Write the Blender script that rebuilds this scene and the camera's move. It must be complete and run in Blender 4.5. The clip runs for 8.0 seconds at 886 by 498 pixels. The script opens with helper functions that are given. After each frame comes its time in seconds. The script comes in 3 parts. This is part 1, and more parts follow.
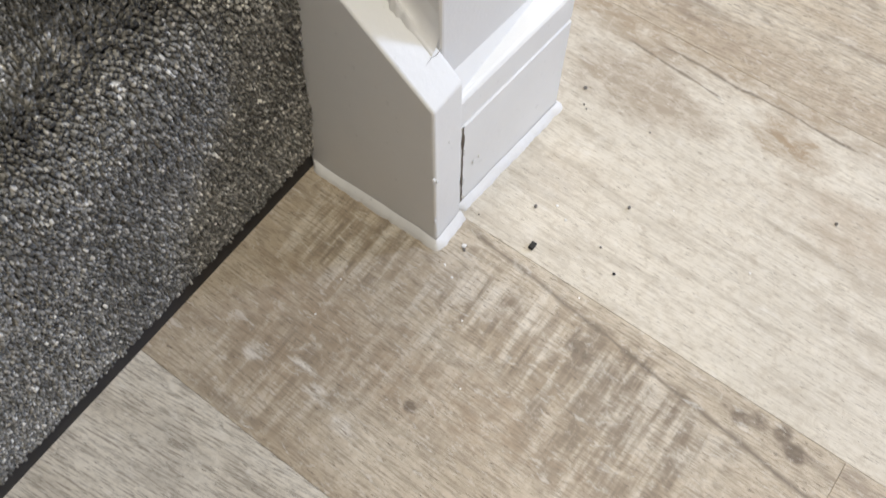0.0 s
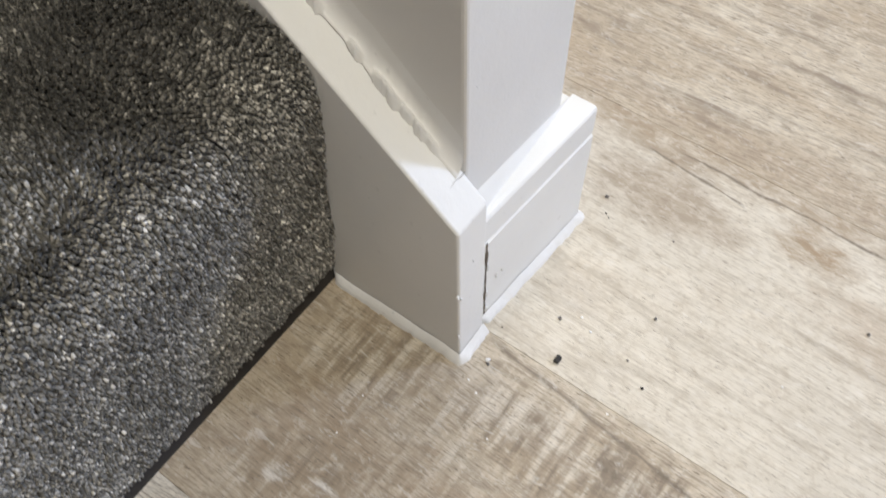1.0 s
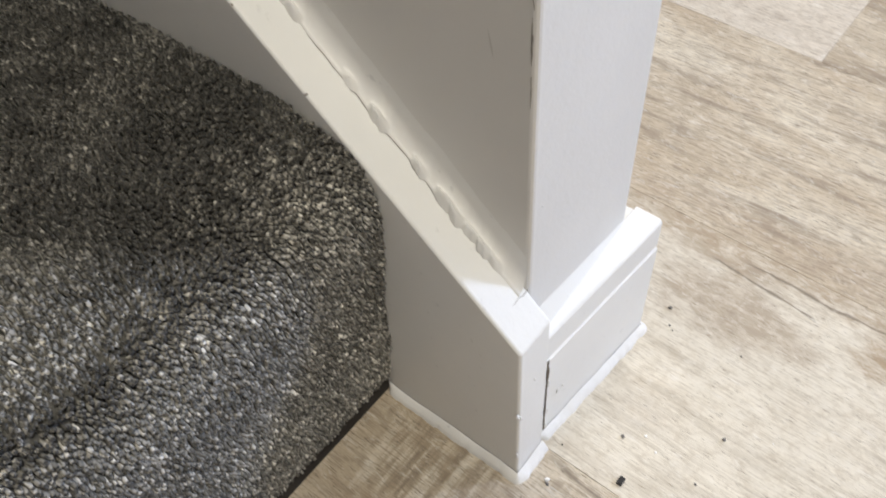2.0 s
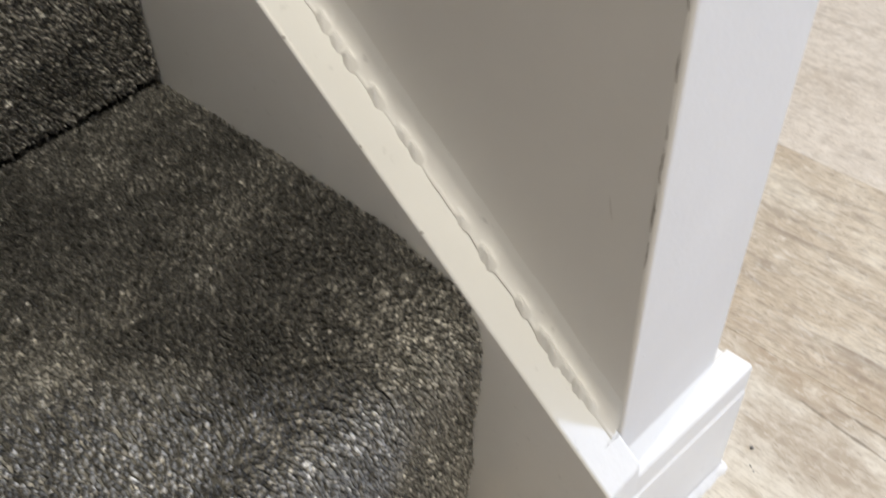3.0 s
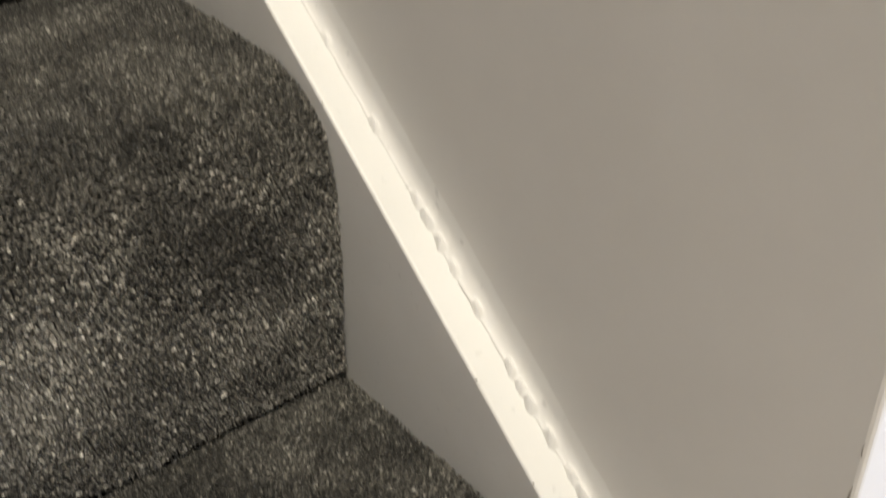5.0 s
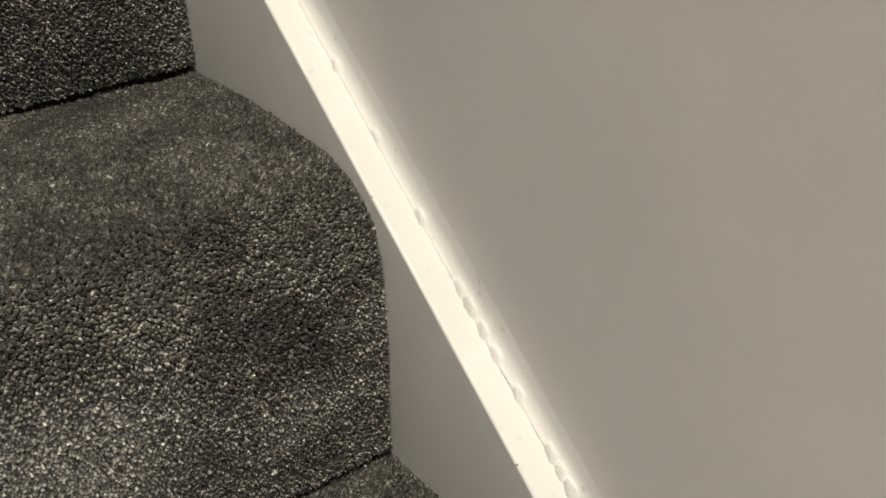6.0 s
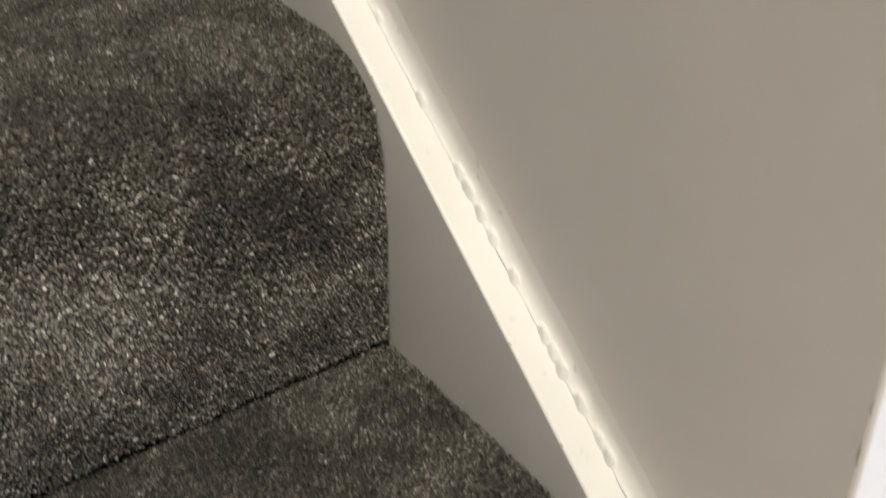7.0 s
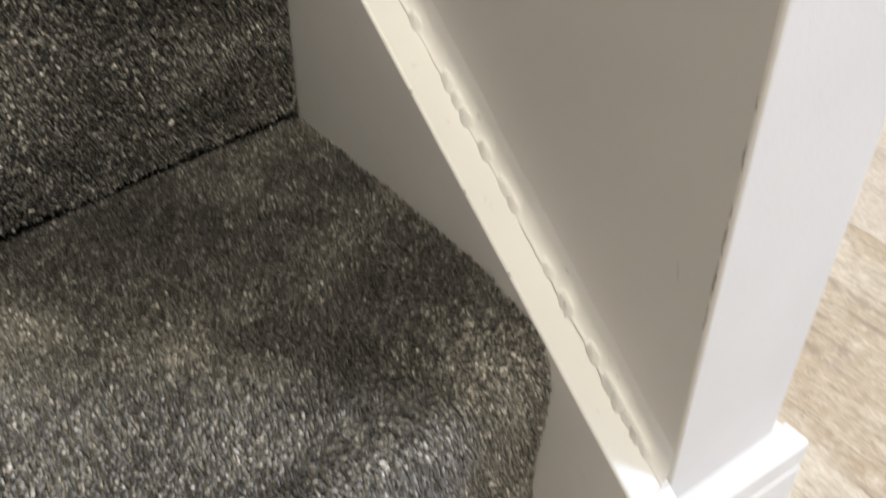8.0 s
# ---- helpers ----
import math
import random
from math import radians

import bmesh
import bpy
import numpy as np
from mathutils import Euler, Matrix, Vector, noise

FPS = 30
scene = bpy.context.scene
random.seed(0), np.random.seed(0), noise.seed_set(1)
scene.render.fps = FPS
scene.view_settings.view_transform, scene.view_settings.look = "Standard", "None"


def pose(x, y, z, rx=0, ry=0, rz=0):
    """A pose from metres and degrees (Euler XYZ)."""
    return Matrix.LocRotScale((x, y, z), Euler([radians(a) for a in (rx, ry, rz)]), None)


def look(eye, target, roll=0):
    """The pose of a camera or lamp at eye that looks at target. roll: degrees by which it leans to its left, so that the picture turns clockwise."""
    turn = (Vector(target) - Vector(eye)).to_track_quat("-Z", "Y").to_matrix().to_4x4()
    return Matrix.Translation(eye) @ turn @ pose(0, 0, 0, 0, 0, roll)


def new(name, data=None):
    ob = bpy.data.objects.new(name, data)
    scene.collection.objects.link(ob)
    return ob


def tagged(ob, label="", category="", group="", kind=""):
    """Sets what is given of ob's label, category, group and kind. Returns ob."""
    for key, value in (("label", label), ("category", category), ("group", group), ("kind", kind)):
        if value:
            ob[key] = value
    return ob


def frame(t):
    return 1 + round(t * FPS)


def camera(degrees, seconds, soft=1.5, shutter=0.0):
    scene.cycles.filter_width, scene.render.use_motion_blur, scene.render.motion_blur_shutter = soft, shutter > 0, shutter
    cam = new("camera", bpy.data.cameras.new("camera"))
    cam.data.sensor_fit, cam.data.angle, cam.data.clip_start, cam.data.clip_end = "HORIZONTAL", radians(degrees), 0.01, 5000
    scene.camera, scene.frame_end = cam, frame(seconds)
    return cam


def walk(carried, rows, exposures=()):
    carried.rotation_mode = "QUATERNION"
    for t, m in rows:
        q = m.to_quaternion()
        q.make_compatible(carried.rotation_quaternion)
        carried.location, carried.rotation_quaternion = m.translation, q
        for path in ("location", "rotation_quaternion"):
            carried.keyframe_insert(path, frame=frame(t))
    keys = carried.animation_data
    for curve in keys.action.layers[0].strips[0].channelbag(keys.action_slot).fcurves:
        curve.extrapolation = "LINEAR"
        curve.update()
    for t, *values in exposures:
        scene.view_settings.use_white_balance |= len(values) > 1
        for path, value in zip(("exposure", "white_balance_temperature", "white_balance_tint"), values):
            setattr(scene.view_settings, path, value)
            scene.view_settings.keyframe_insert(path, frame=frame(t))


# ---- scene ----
cam = camera(54.01, 8.0, soft=1.45, shutter=0.5)
PATH = [
    (0, -0.1773, -0.1359, 0.4502, 26.03, 0.09, -53.73),
    (0.5, -0.1712, -0.1279, 0.4535, 28.15, 0.27, -53.94),
    (1, -0.1649, -0.1207, 0.4537, 31.38, 1.11, -53.66),
    (1.5, -0.1565, -0.1126, 0.4520, 33.78, 2.10, -52.65),
    (1.7, -0.1552, -0.1098, 0.4514, 35.41, 2.67, -52.23),
    (2.8, -0.1566, -0.0899, 0.4723, 41.08, 3.58, -47.10),
    (3, -0.1612, -0.0842, 0.4785, 42.88, 3.30, -45.93),
    (3.5, -0.1658, -0.0771, 0.4901, 46.58, 3.10, -43.08),
    (4, -0.1722, -0.0712, 0.4974, 50.13, 3.06, -40.64),
    (4.5, -0.1776, -0.0618, 0.5177, 53.18, 2.69, -38.86),
    (4.7, -0.1800, -0.0647, 0.5305, 55.21, 2.29, -37.73),
    (5, -0.1812, -0.0661, 0.5513, 57.43, 3.28, -36.88),
    (5.2, -0.1803, -0.0645, 0.5657, 59.03, 3.71, -36.60),
    (6.3, -0.1884, -0.0788, 0.5733, 61.66, 4.79, -33.48),
    (6.5, -0.1905, -0.0791, 0.5695, 60.77, 4.53, -33.21),
    (7, -0.1888, -0.0889, 0.5497, 57.41, 3.75, -32.94),
    (7.3, -0.1830, -0.0980, 0.5362, 54.21, 3.18, -34.07),
    (7.5, -0.1822, -0.1020, 0.5266, 51.58, 2.75, -35.02),
    (7.7, -0.1779, -0.1061, 0.5171, 49.94, 2.76, -34.93),
    (8, -0.1812, -0.1125, 0.5073, 46.59, 2.71, -36.41),
]
EXPOSURE = [(0.0, 0.08, 6500, 10), (1.5, 0.12, 6500, 10), (2.8, 0.22, 6550, 10), (3.5, 0.21, 6630, 10), (4.0, 0.32, 6700, 10), (4.5, 0.58, 6780, 10), (5.0, 0.62, 6780, 10), (6.5, 0.66, 6780, 10), (7.0, 0.62, 6780, 10), (7.5, 0.48, 6800, 10), (8.0, 0.36, 6800, 10)]
walk(cam, [(t, pose(x, y, z, rx, ry, rz)) for t, x, y, z, rx, ry, rz in PATH], EXPOSURE)

# ---- light ----
world = bpy.data.worlds.new("world")
scene.world = world
world.use_nodes = True
sky = world.node_tree.nodes.new("ShaderNodeTexSky")
sky.sky_type = "NISHITA"
sky.sun_disc = False
sky.sun_elevation, sky.sun_rotation = radians(35), radians(140)
world.node_tree.links.new(sky.outputs[0], world.node_tree.nodes["Background"].inputs[0])
world.node_tree.nodes["Background"].inputs[1].default_value = 0.1


def area_lamp(name, eye, target, sx, sy, watts, colour):
    data = bpy.data.lights.new(name, "AREA")
    data.shape, data.size, data.size_y, data.energy, data.color = "RECTANGLE", sx, sy, watts, colour
    ob = new(name, data)
    ob.matrix_world = look(eye, target)
    return ob


ROOM_X0, ROOM_X1, ROOM_Y0, ROOM_Y1, ROOM_H = -0.92, 2.6, -2.9, 3.6, 2.4
area_lamp("window_daylight", (ROOM_X1 - 0.03, -2.05, 1.78), (0, 0, 0.2), 0.42, 0.8, 62, (0.545, 0.675, 1.0))
area_lamp("hall_ceiling_light", (-0.12, -0.62, 2.36), (-0.12, -0.62, 0), 0.22, 0.22, 25, (1.0, 0.945, 0.82))
area_lamp("landing_ceiling_light", (-0.12, 1.75, 2.86), (-0.12, 1.75, 0), 0.25, 0.25, 3, (1.0, 0.90, 0.75))
area_lamp("room_ceiling_light", (1.05, 0.35, 2.36), (1.05, 0.35, 0), 0.5, 0.5, 13, (1.0, 0.93, 0.84))


# ---- materials ----
class Nodes:
    def __init__(self, name):
        self.begin(name)

    def begin(self, name):
        self.mat = bpy.data.materials.new(name)
        self.mat.use_nodes = True
        self.t = self.mat.node_tree
        self.b = self.t.nodes["Principled BSDF"]

    def put(self, socket, value):
        if isinstance(value, bpy.types.NodeSocket):
            self.t.links.new(value, socket)
        elif value is not None:
            socket.default_value = value

    def coord(self, kind="Object", scale=(1, 1, 1), shift=(0, 0, 0)):
        c = self.t.nodes.new("ShaderNodeTexCoord")
        m = self.t.nodes.new("ShaderNodeMapping")
        m.inputs["Scale"].default_value = scale
        self.put(m.inputs["Location"], shift)
        self.t.links.new(c.outputs[kind], m.inputs[0])
        return m.outputs[0]

    def noise(self, vec, scale, detail=4.0, rough=0.55, warp=0.0):
        n = self.t.nodes.new("ShaderNodeTexNoise")
        self.t.links.new(vec, n.inputs["Vector"])
        n.inputs["Scale"].default_value, n.inputs["Detail"].default_value = scale, detail
        n.inputs["Roughness"].default_value, n.inputs["Distortion"].default_value = rough, warp
        return n.outputs["Fac"]

    def ramp(self, fac, *stops):
        r = self.t.nodes.new("ShaderNodeValToRGB")
        self.t.links.new(fac, r.inputs[0])
        e = r.color_ramp.elements
        while len(e) < len(stops):
            e.new(0.5)
        for k, (p, c) in zip(e, stops):
            k.position = p
            k.color = (c, c, c, 1) if isinstance(c, (int, float)) else (*c, 1)
        return r.outputs[0]

    def mix(self, fac, a, b, how="MIX"):
        m = self.t.nodes.new("ShaderNodeMix")
        m.data_type, m.blend_type = "RGBA", how
        for s, v in ((m.inputs[0], fac), (m.inputs[6], a), (m.inputs[7], b)):
            self.put(s, (*v, 1) if isinstance(v, tuple) and len(v) == 3 else v)
        return m.outputs[2]

    def calc(self, how, a, b=None):
        m = self.t.nodes.new("ShaderNodeMath")
        m.operation = how
        self.put(m.inputs[0], a)
        self.put(m.inputs[1], b)
        return m.outputs[0]

    def bump(self, height, strength, distance, after=None):
        n = self.t.nodes.new("ShaderNodeBump")
        n.inputs["Strength"].default_value, n.inputs["Distance"].default_value = strength, distance
        self.t.links.new(height, n.inputs["Height"])
        self.put(n.inputs["Normal"], after)
        return n.outputs[0]

    def done(self, colour=None, rough=None, normal=None, spec=None):
        self.put(self.b.inputs["Base Color"], (*colour, 1) if isinstance(colour, tuple) else colour)
        self.put(self.b.inputs["Roughness"], rough)
        self.put(self.b.inputs["Normal"], normal)
        self.put(self.b.inputs["Specular IOR Level"], spec)
        return self.mat


def paint(name, colour, rough, grain, scale, dirt=0.06, specks=1.5):
    n = Nodes(name)
    c = n.coord()
    big = n.ramp(n.noise(c, 9, 5), (0.35, 1 - dirt), (0.65, 1.0))
    speck = n.ramp(n.noise(c, 160, 3), (0.27, 1 - dirt * specks), (0.34, 1.0))
    col = n.mix(1.0, n.mix(1.0, colour, big, "MULTIPLY"), speck, "MULTIPLY")
    r = n.calc("MULTIPLY_ADD", n.noise(c, 40, 3), 0.15)
    r.node.inputs[2].default_value = rough - 0.07
    nb = n.bump(n.noise(c, scale, 4, 0.6), grain, 0.0006)
    nb = n.bump(n.noise(c, 28, 3), grain * 0.6, 0.002, nb)
    return n.done(col, r, nb)


WALL = paint("wall_emulsion", (0.76, 0.75, 0.72), 0.62, 0.25, 420, 0.05, 0.0)
CREAM = paint("bounce_dimming_tan", (0.38, 0.335, 0.28), 0.7, 0.25, 420, 0.05, 0.0)
GLOSS = paint("satin_white_paint", (0.86, 0.86, 0.835), 0.36, 0.22, 260)
CAULK = paint("white_caulk", (0.84, 0.835, 0.81), 0.5, 0.3, 300, 0.1)
CEIL = paint("ceiling_white", (0.82, 0.81, 0.79), 0.8, 0.2, 300)
DARK = Nodes("gap_shade").done((0.03, 0.026, 0.023), 0.9)
GRIT = Nodes("black_grit").done((0.015, 0.013, 0.012), 0.6)
GREYGRIT = Nodes("grey_grit").done((0.16, 0.15, 0.14), 0.7)
GAP = Nodes("brown_gap").done((0.13, 0.105, 0.08), 0.9)
CRACK = Nodes("dark_crack").done((0.27, 0.25, 0.22), 0.9)
SUBFLOOR = Nodes("board_core").done((0.20, 0.165, 0.125), 0.9)
BARE = Nodes("bare_plaster_chip").done((0.27, 0.25, 0.22), 0.85)
SCUFF = Nodes("grey_scuff").done((0.63, 0.615, 0.58), 0.7)
CHIP = Nodes("paint_chip").done((0.85, 0.84, 0.82), 0.5)


def carpet_material(name, islands, tone=1.0):
    n = Nodes(name)
    c = n.coord()
    if islands:
        rnd = n.t.nodes.new("ShaderNodeNewGeometry").outputs["Random Per Island"]
    else:
        rnd = n.noise(c, 420, 2)
    col = n.ramp(rnd, (0.0, (0.055, 0.052, 0.044)), (0.35, (0.122, 0.117, 0.102)), (0.78, (0.20, 0.191, 0.168)), (0.94, (0.31, 0.295, 0.26)), (1.0, (0.48, 0.46, 0.41)))
    patch = n.ramp(n.noise(c, 16, 3), (0.36, 0.72), (0.62, 1.15))
    col = n.mix(1.0, col, patch, "MULTIPLY")
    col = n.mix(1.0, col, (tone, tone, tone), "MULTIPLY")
    n.b.inputs["Sheen Weight"].default_value = 0.08
    n.b.inputs["Sheen Roughness"].default_value = 0.5
    nb = n.bump(n.noise(c, 900, 2), 0.3, 0.0006)
    return n.done(col, 0.7, nb, 0.28)


# Same yarn twice: pale sides, dark cut ends; shade within the pile as colour.
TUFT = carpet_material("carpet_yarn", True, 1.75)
CUT = carpet_material("carpet_yarn_cut_end_shaded", True, 0.34)
PILE = carpet_material("carpet_backing", False, 0.62)


class Wood(Nodes):
    """Weathered, limewashed oak board; y runs along the plank."""

    def __init__(self, name, seed, pale, tan, dark, spread=0.5, fine=0.3, streaks=0.5, lean=0.0):
        self.begin(name)
        self.sh, self.dark = (seed * 1.37, seed * 2.11, 0), dark
        self.lean = lean
        self.grain = self.noise(self.along(0.06), 950, 4, 0.62, 0.15)
        self.streak = self.noise(self.along(0.10), 85, 5, 0.62, 0.5)
        wide = self.noise(self.along(0.30), 15, 5, 0.62, 0.7)
        self.blot = self.noise(self.along(0.55), 48, 6, 0.7, 0.4)
        cloud = self.noise(self.along(0.8), 8, 4, 0.6, 0.3)
        col = self.mix(self.ramp(wide, (spread - 0.12, 1.0), (spread + 0.10, 0.0)), pale, tan)
        col = self.mix(self.calc("MULTIPLY", self.ramp(cloud, (0.40, 0.0), (0.62, 1.0)), 0.35), col, tuple(v * 0.82 for v in pale))
        col = self.mix(self.calc("MULTIPLY", self.ramp(self.streak, (0.30, 1.0), (0.46, 0.0)), streaks), col, dark)
        col = self.mix(self.calc("MULTIPLY", self.ramp(self.blot, (0.52, 0.0), (0.66, 1.0)), 0.5), col, tuple(min(1, v * 1.13) for v in pale))
        self.fine, self.col = fine, col

    def along(self, squeeze):
        c = self.t.nodes.new("ShaderNodeTexCoord")
        m = self.t.nodes.new("ShaderNodeMapping")
        m.vector_type = "TEXTURE"
        m.inputs["Rotation"].default_value = (0, 0, radians(self.lean))
        m.inputs["Scale"].default_value = (1, 1 / squeeze, 1)
        m.inputs["Location"].default_value = self.sh
        self.t.links.new(c.outputs["Object"], m.inputs[0])
        return m.outputs[0]

    def axis(self, k):
        c = self.t.nodes.new("ShaderNodeTexCoord")
        x = self.t.nodes.new("ShaderNodeSeparateXYZ")
        self.t.links.new(c.outputs["Object"], x.inputs[0])
        return x.outputs[k]

    def spot(self, cx, cy, rx, ry, rag=0.5):
        """1 inside a ragged oval, 0 outside."""
        x = self.calc("DIVIDE", self.calc("SUBTRACT", self.axis(0), cx), rx)
        y = self.calc("DIVIDE", self.calc("SUBTRACT", self.axis(1), cy), ry)
        d = self.calc("SQRT", self.calc("ADD", self.calc("MULTIPLY", x, x), self.calc("MULTIPLY", y, y)))
        torn = self.noise(self.along(0.35), 0.8 / min(rx, ry), 6, 0.72, 0.4)
        d = self.calc("ADD", d, self.calc("MULTIPLY", self.calc("SUBTRACT", torn, 0.5), rag * 6))
        return self.ramp(d, (0.45, 1.0), (1.1, 0.0))

    def stain(self, colour, amount, *oval, rag=0.5):
        worn = self.ramp(self.noise(self.along(0.45), 130, 6, 0.72, 0.5), (0.38, 0.25), (0.58, 1.0))
        self.col = self.mix(self.calc("MULTIPLY", self.calc("MULTIPLY", self.spot(*oval, rag=rag), worn), amount), self.col, colour)

    def saw(self, amount, cx, cy, rx, ry, pitch=115):
        """Dark saw strokes across the board, within a ragged oval."""
        band = self.noise(self.coord(scale=(0.10, 1, 1), shift=(cx, cy * 3, 0)), pitch, 3, 0.6, 0.0)
        dab = self.ramp(self.noise(self.along(0.6), 120, 4, 0.65, 0.6), (0.37, 0.3), (0.52, 1.0))
        hit = self.calc("MULTIPLY", self.calc("MULTIPLY", self.ramp(band, (0.40, 1.0), (0.56, 0.0)), dab), self.spot(cx, cy, rx, ry, 0.6))
        self.col = self.mix(self.calc("MULTIPLY", hit, amount), self.col, self.dark)
        pale = self.calc("MULTIPLY", self.ramp(band, (0.52, 0.0), (0.64, 1.0)), self.spot(cx, cy, rx * 1.15, ry * 1.15, 0.5))
        self.col = self.mix(self.calc("MULTIPLY", pale, amount * 0.7), self.col, (0.69, 0.645, 0.56))

    def crack(self, x0, slope, ya, yb, wobble=0.006, width=0.0007, amount=0.85):
        """A thin wandering split from y = ya to yb about the line x = x0 + slope * y."""
        y = self.axis(1)
        n1 = self.noise(self.coord(scale=(0.02, 1, 1), shift=(x0 * 31, ya, 0)), 22, 3, 0.6)
        way = self.calc("ADD", self.calc("MULTIPLY", y, slope), self.calc("MULTIPLY", self.calc("SUBTRACT", n1, 0.5), wobble * 2))
        d = self.calc("ABSOLUTE", self.calc("SUBTRACT", self.calc("SUBTRACT", self.axis(0), x0), way))
        thick = self.calc("MULTIPLY", self.ramp(self.noise(self.coord(scale=(0.1, 1, 1), shift=(ya, x0, 0)), 60, 3), (0.36, 0.3), (0.62, 1.0)), width)
        line = self.calc("SUBTRACT", 1.0, self.calc("DIVIDE", d, thick))
        line = self.calc("MINIMUM", self.calc("MAXIMUM", line, 0.0), 1.0)
        mid, half = (ya + yb) / 2, abs(yb - ya) / 2
        ends = self.calc("SUBTRACT", 1.0, self.calc("DIVIDE", self.calc("ABSOLUTE", self.calc("SUBTRACT", y, mid)), half))
        ends = self.calc("MINIMUM", self.calc("MAXIMUM", self.calc("MULTIPLY", ends, 8.0), 0.0), 1.0)
        self.col = self.mix(self.calc("MULTIPLY", self.calc("MULTIPLY", line, ends), amount), self.col, tuple(v * 0.55 for v in self.dark))

    def finish(self):
        self.col = self.mix(self.calc("MULTIPLY", self.ramp(self.grain, (0.38, 1.0), (0.52, 0.0)), self.fine * 1.25), self.col, self.dark)
        pore = self.noise(self.along(0.14), 800, 3, 0.7, 0.2)
        mott = self.noise(self.along(0.75), 150, 6, 0.75, 0.3)
        self.col = self.mix(self.calc("MULTIPLY", self.ramp(mott, (0.36, 1.0), (0.50, 0.0)), 0.38), self.col, tuple(v * 1.3 for v in self.dark))
        self.col = self.mix(self.calc("MULTIPLY", self.ramp(mott, (0.54, 0.0), (0.66, 1.0)), 0.35), self.col, (0.74, 0.70, 0.62))
        self.col = self.mix(self.calc("MULTIPLY", self.ramp(pore, (0.325, 1.0), (0.41, 0.0)), min(0.9, 0.38 + self.fine)), self.col, tuple(v * 0.8 for v in self.dark))
        lime = self.noise(self.along(0.3), 240, 4, 0.7, 0.5)
        self.col = self.mix(self.calc("MULTIPLY", self.ramp(lime, (0.58, 0.0), (0.70, 1.0)), 0.5), self.col, (0.76, 0.73, 0.67))
        nb = self.bump(self.mix(0.5, self.grain, self.streak), 0.3, 0.0004)
        rough = self.ramp(self.blot, (0.3, 0.36), (0.7, 0.48))
        return self.done(self.col, rough, nb, 0.45)


PALE, TAN, DUSK = (0.66, 0.595, 0.50), (0.43, 0.345, 0.255), (0.255, 0.205, 0.155)
w = Wood("oak_grey_streaked", 1, (0.68, 0.63, 0.535), (0.53, 0.475, 0.38), (0.25, 0.215, 0.17), 0.42, 0.65, 0.65, lean=7)
w.stain((0.36, 0.33, 0.28), 0.5, -0.179, 0.035, 0.018, 0.03)
OAK_GREY = w.finish()

w = Wood("oak_brown_sawn", 2, (0.60, 0.53, 0.42), (0.43, 0.345, 0.24), (0.22, 0.175, 0.125), 0.55, 0.48, 0.5)
w.stain((0.38, 0.295, 0.205), 0.9, -0.088, 0.03, 0.045, 0.07, rag=0.4)
w.stain((0.40, 0.31, 0.215), 0.9, -0.068, -0.085, 0.03, 0.09, rag=0.4)
w.stain((0.66, 0.61, 0.53), 0.6, -0.012, -0.05, 0.02, 0.08, rag=0.5)
w.stain((0.66, 0.61, 0.52), 0.7, -0.02, -0.16, 0.03, 0.06, rag=0.6)
w.saw(0.95, -0.014, -0.075, 0.042, 0.10, 120)
w.saw(0.85, -0.045, -0.145, 0.04, 0.06, 110)
w.saw(0.85, -0.028, 0.045, 0.036, 0.045, 140)
w.saw(0.6, -0.112, 0.02, 0.032, 0.05, 130)
w.saw(0.35, -0.07, -0.03, 0.05, 0.06, 150)
for cx, cy, rx, ry in ((-0.112, 0.041, 0.0035, 0.005), (-0.108, 0.037, 0.002, 0.006), (-0.102, 0.013, 0.0018, 0.008), (-0.111, -0.004, 0.0016, 0.008), (-0.107, -0.001, 0.0015, 0.005), (-0.116, -0.024, 0.004, 0.007)):
    w.stain((0.72, 0.68, 0.61), 1.0, cx, cy, rx * 1.5, ry * 1.4, rag=0.35)
for cx, cy, r in ((-0.005, -0.099, 0.004), (-0.007, -0.107, 0.003), (0.012, -0.19, 0.004), (0.017, -0.199, 0.004), (0.018, -0.212, 0.004), (0.012, -0.221, 0.005), (-0.086, -0.046, 0.003)):
    for _ in range(2):
        w.stain((0.16, 0.125, 0.09), 1.0, cx, cy, r * 1.3, r * 1.6, rag=0.22)
w.crack(0.0215, 0.110, -0.27, -0.004, 0.0026, 0.0036, 0.8)
w.crack(0.0175, 0.01, -0.25, -0.03, 0.003, 0.0008, 0.4)
OAK_BROWN = w.finish()

w = Wood("oak_cream", 3, (0.69, 0.64, 0.54), (0.575, 0.505, 0.40), (0.31, 0.255, 0.185), 0.42, 0.26, 0.55)
w.stain((0.46, 0.38, 0.285), 0.7, 0.168, -0.045, 0.022, 0.05)
w.stain((0.38, 0.285, 0.185), 1.0, 0.183, -0.137, 0.017, 0.032, rag=0.35)
w.stain((0.48, 0.39, 0.29), 0.6, 0.15, -0.2, 0.03, 0.08)
w.stain((0.50, 0.455, 0.39), 0.5, 0.072, -0.03, 0.018, 0.02)
w.stain((0.40, 0.315, 0.22), 0.95, 0.211, -0.05, 0.022, 0.2, rag=0.45)
w.stain((0.38, 0.315, 0.24), 0.85, 0.165, -0.03, 0.03, 0.07, rag=0.6)
w.crack(0.1955, 0.09, -0.085, -0.012, 0.0015, 0.0021, 1.0)
w.crack(0.2025, 0.0, -0.175, -0.03, 0.0045, 0.0024, 1.0)
OAK_CREAM = w.finish()

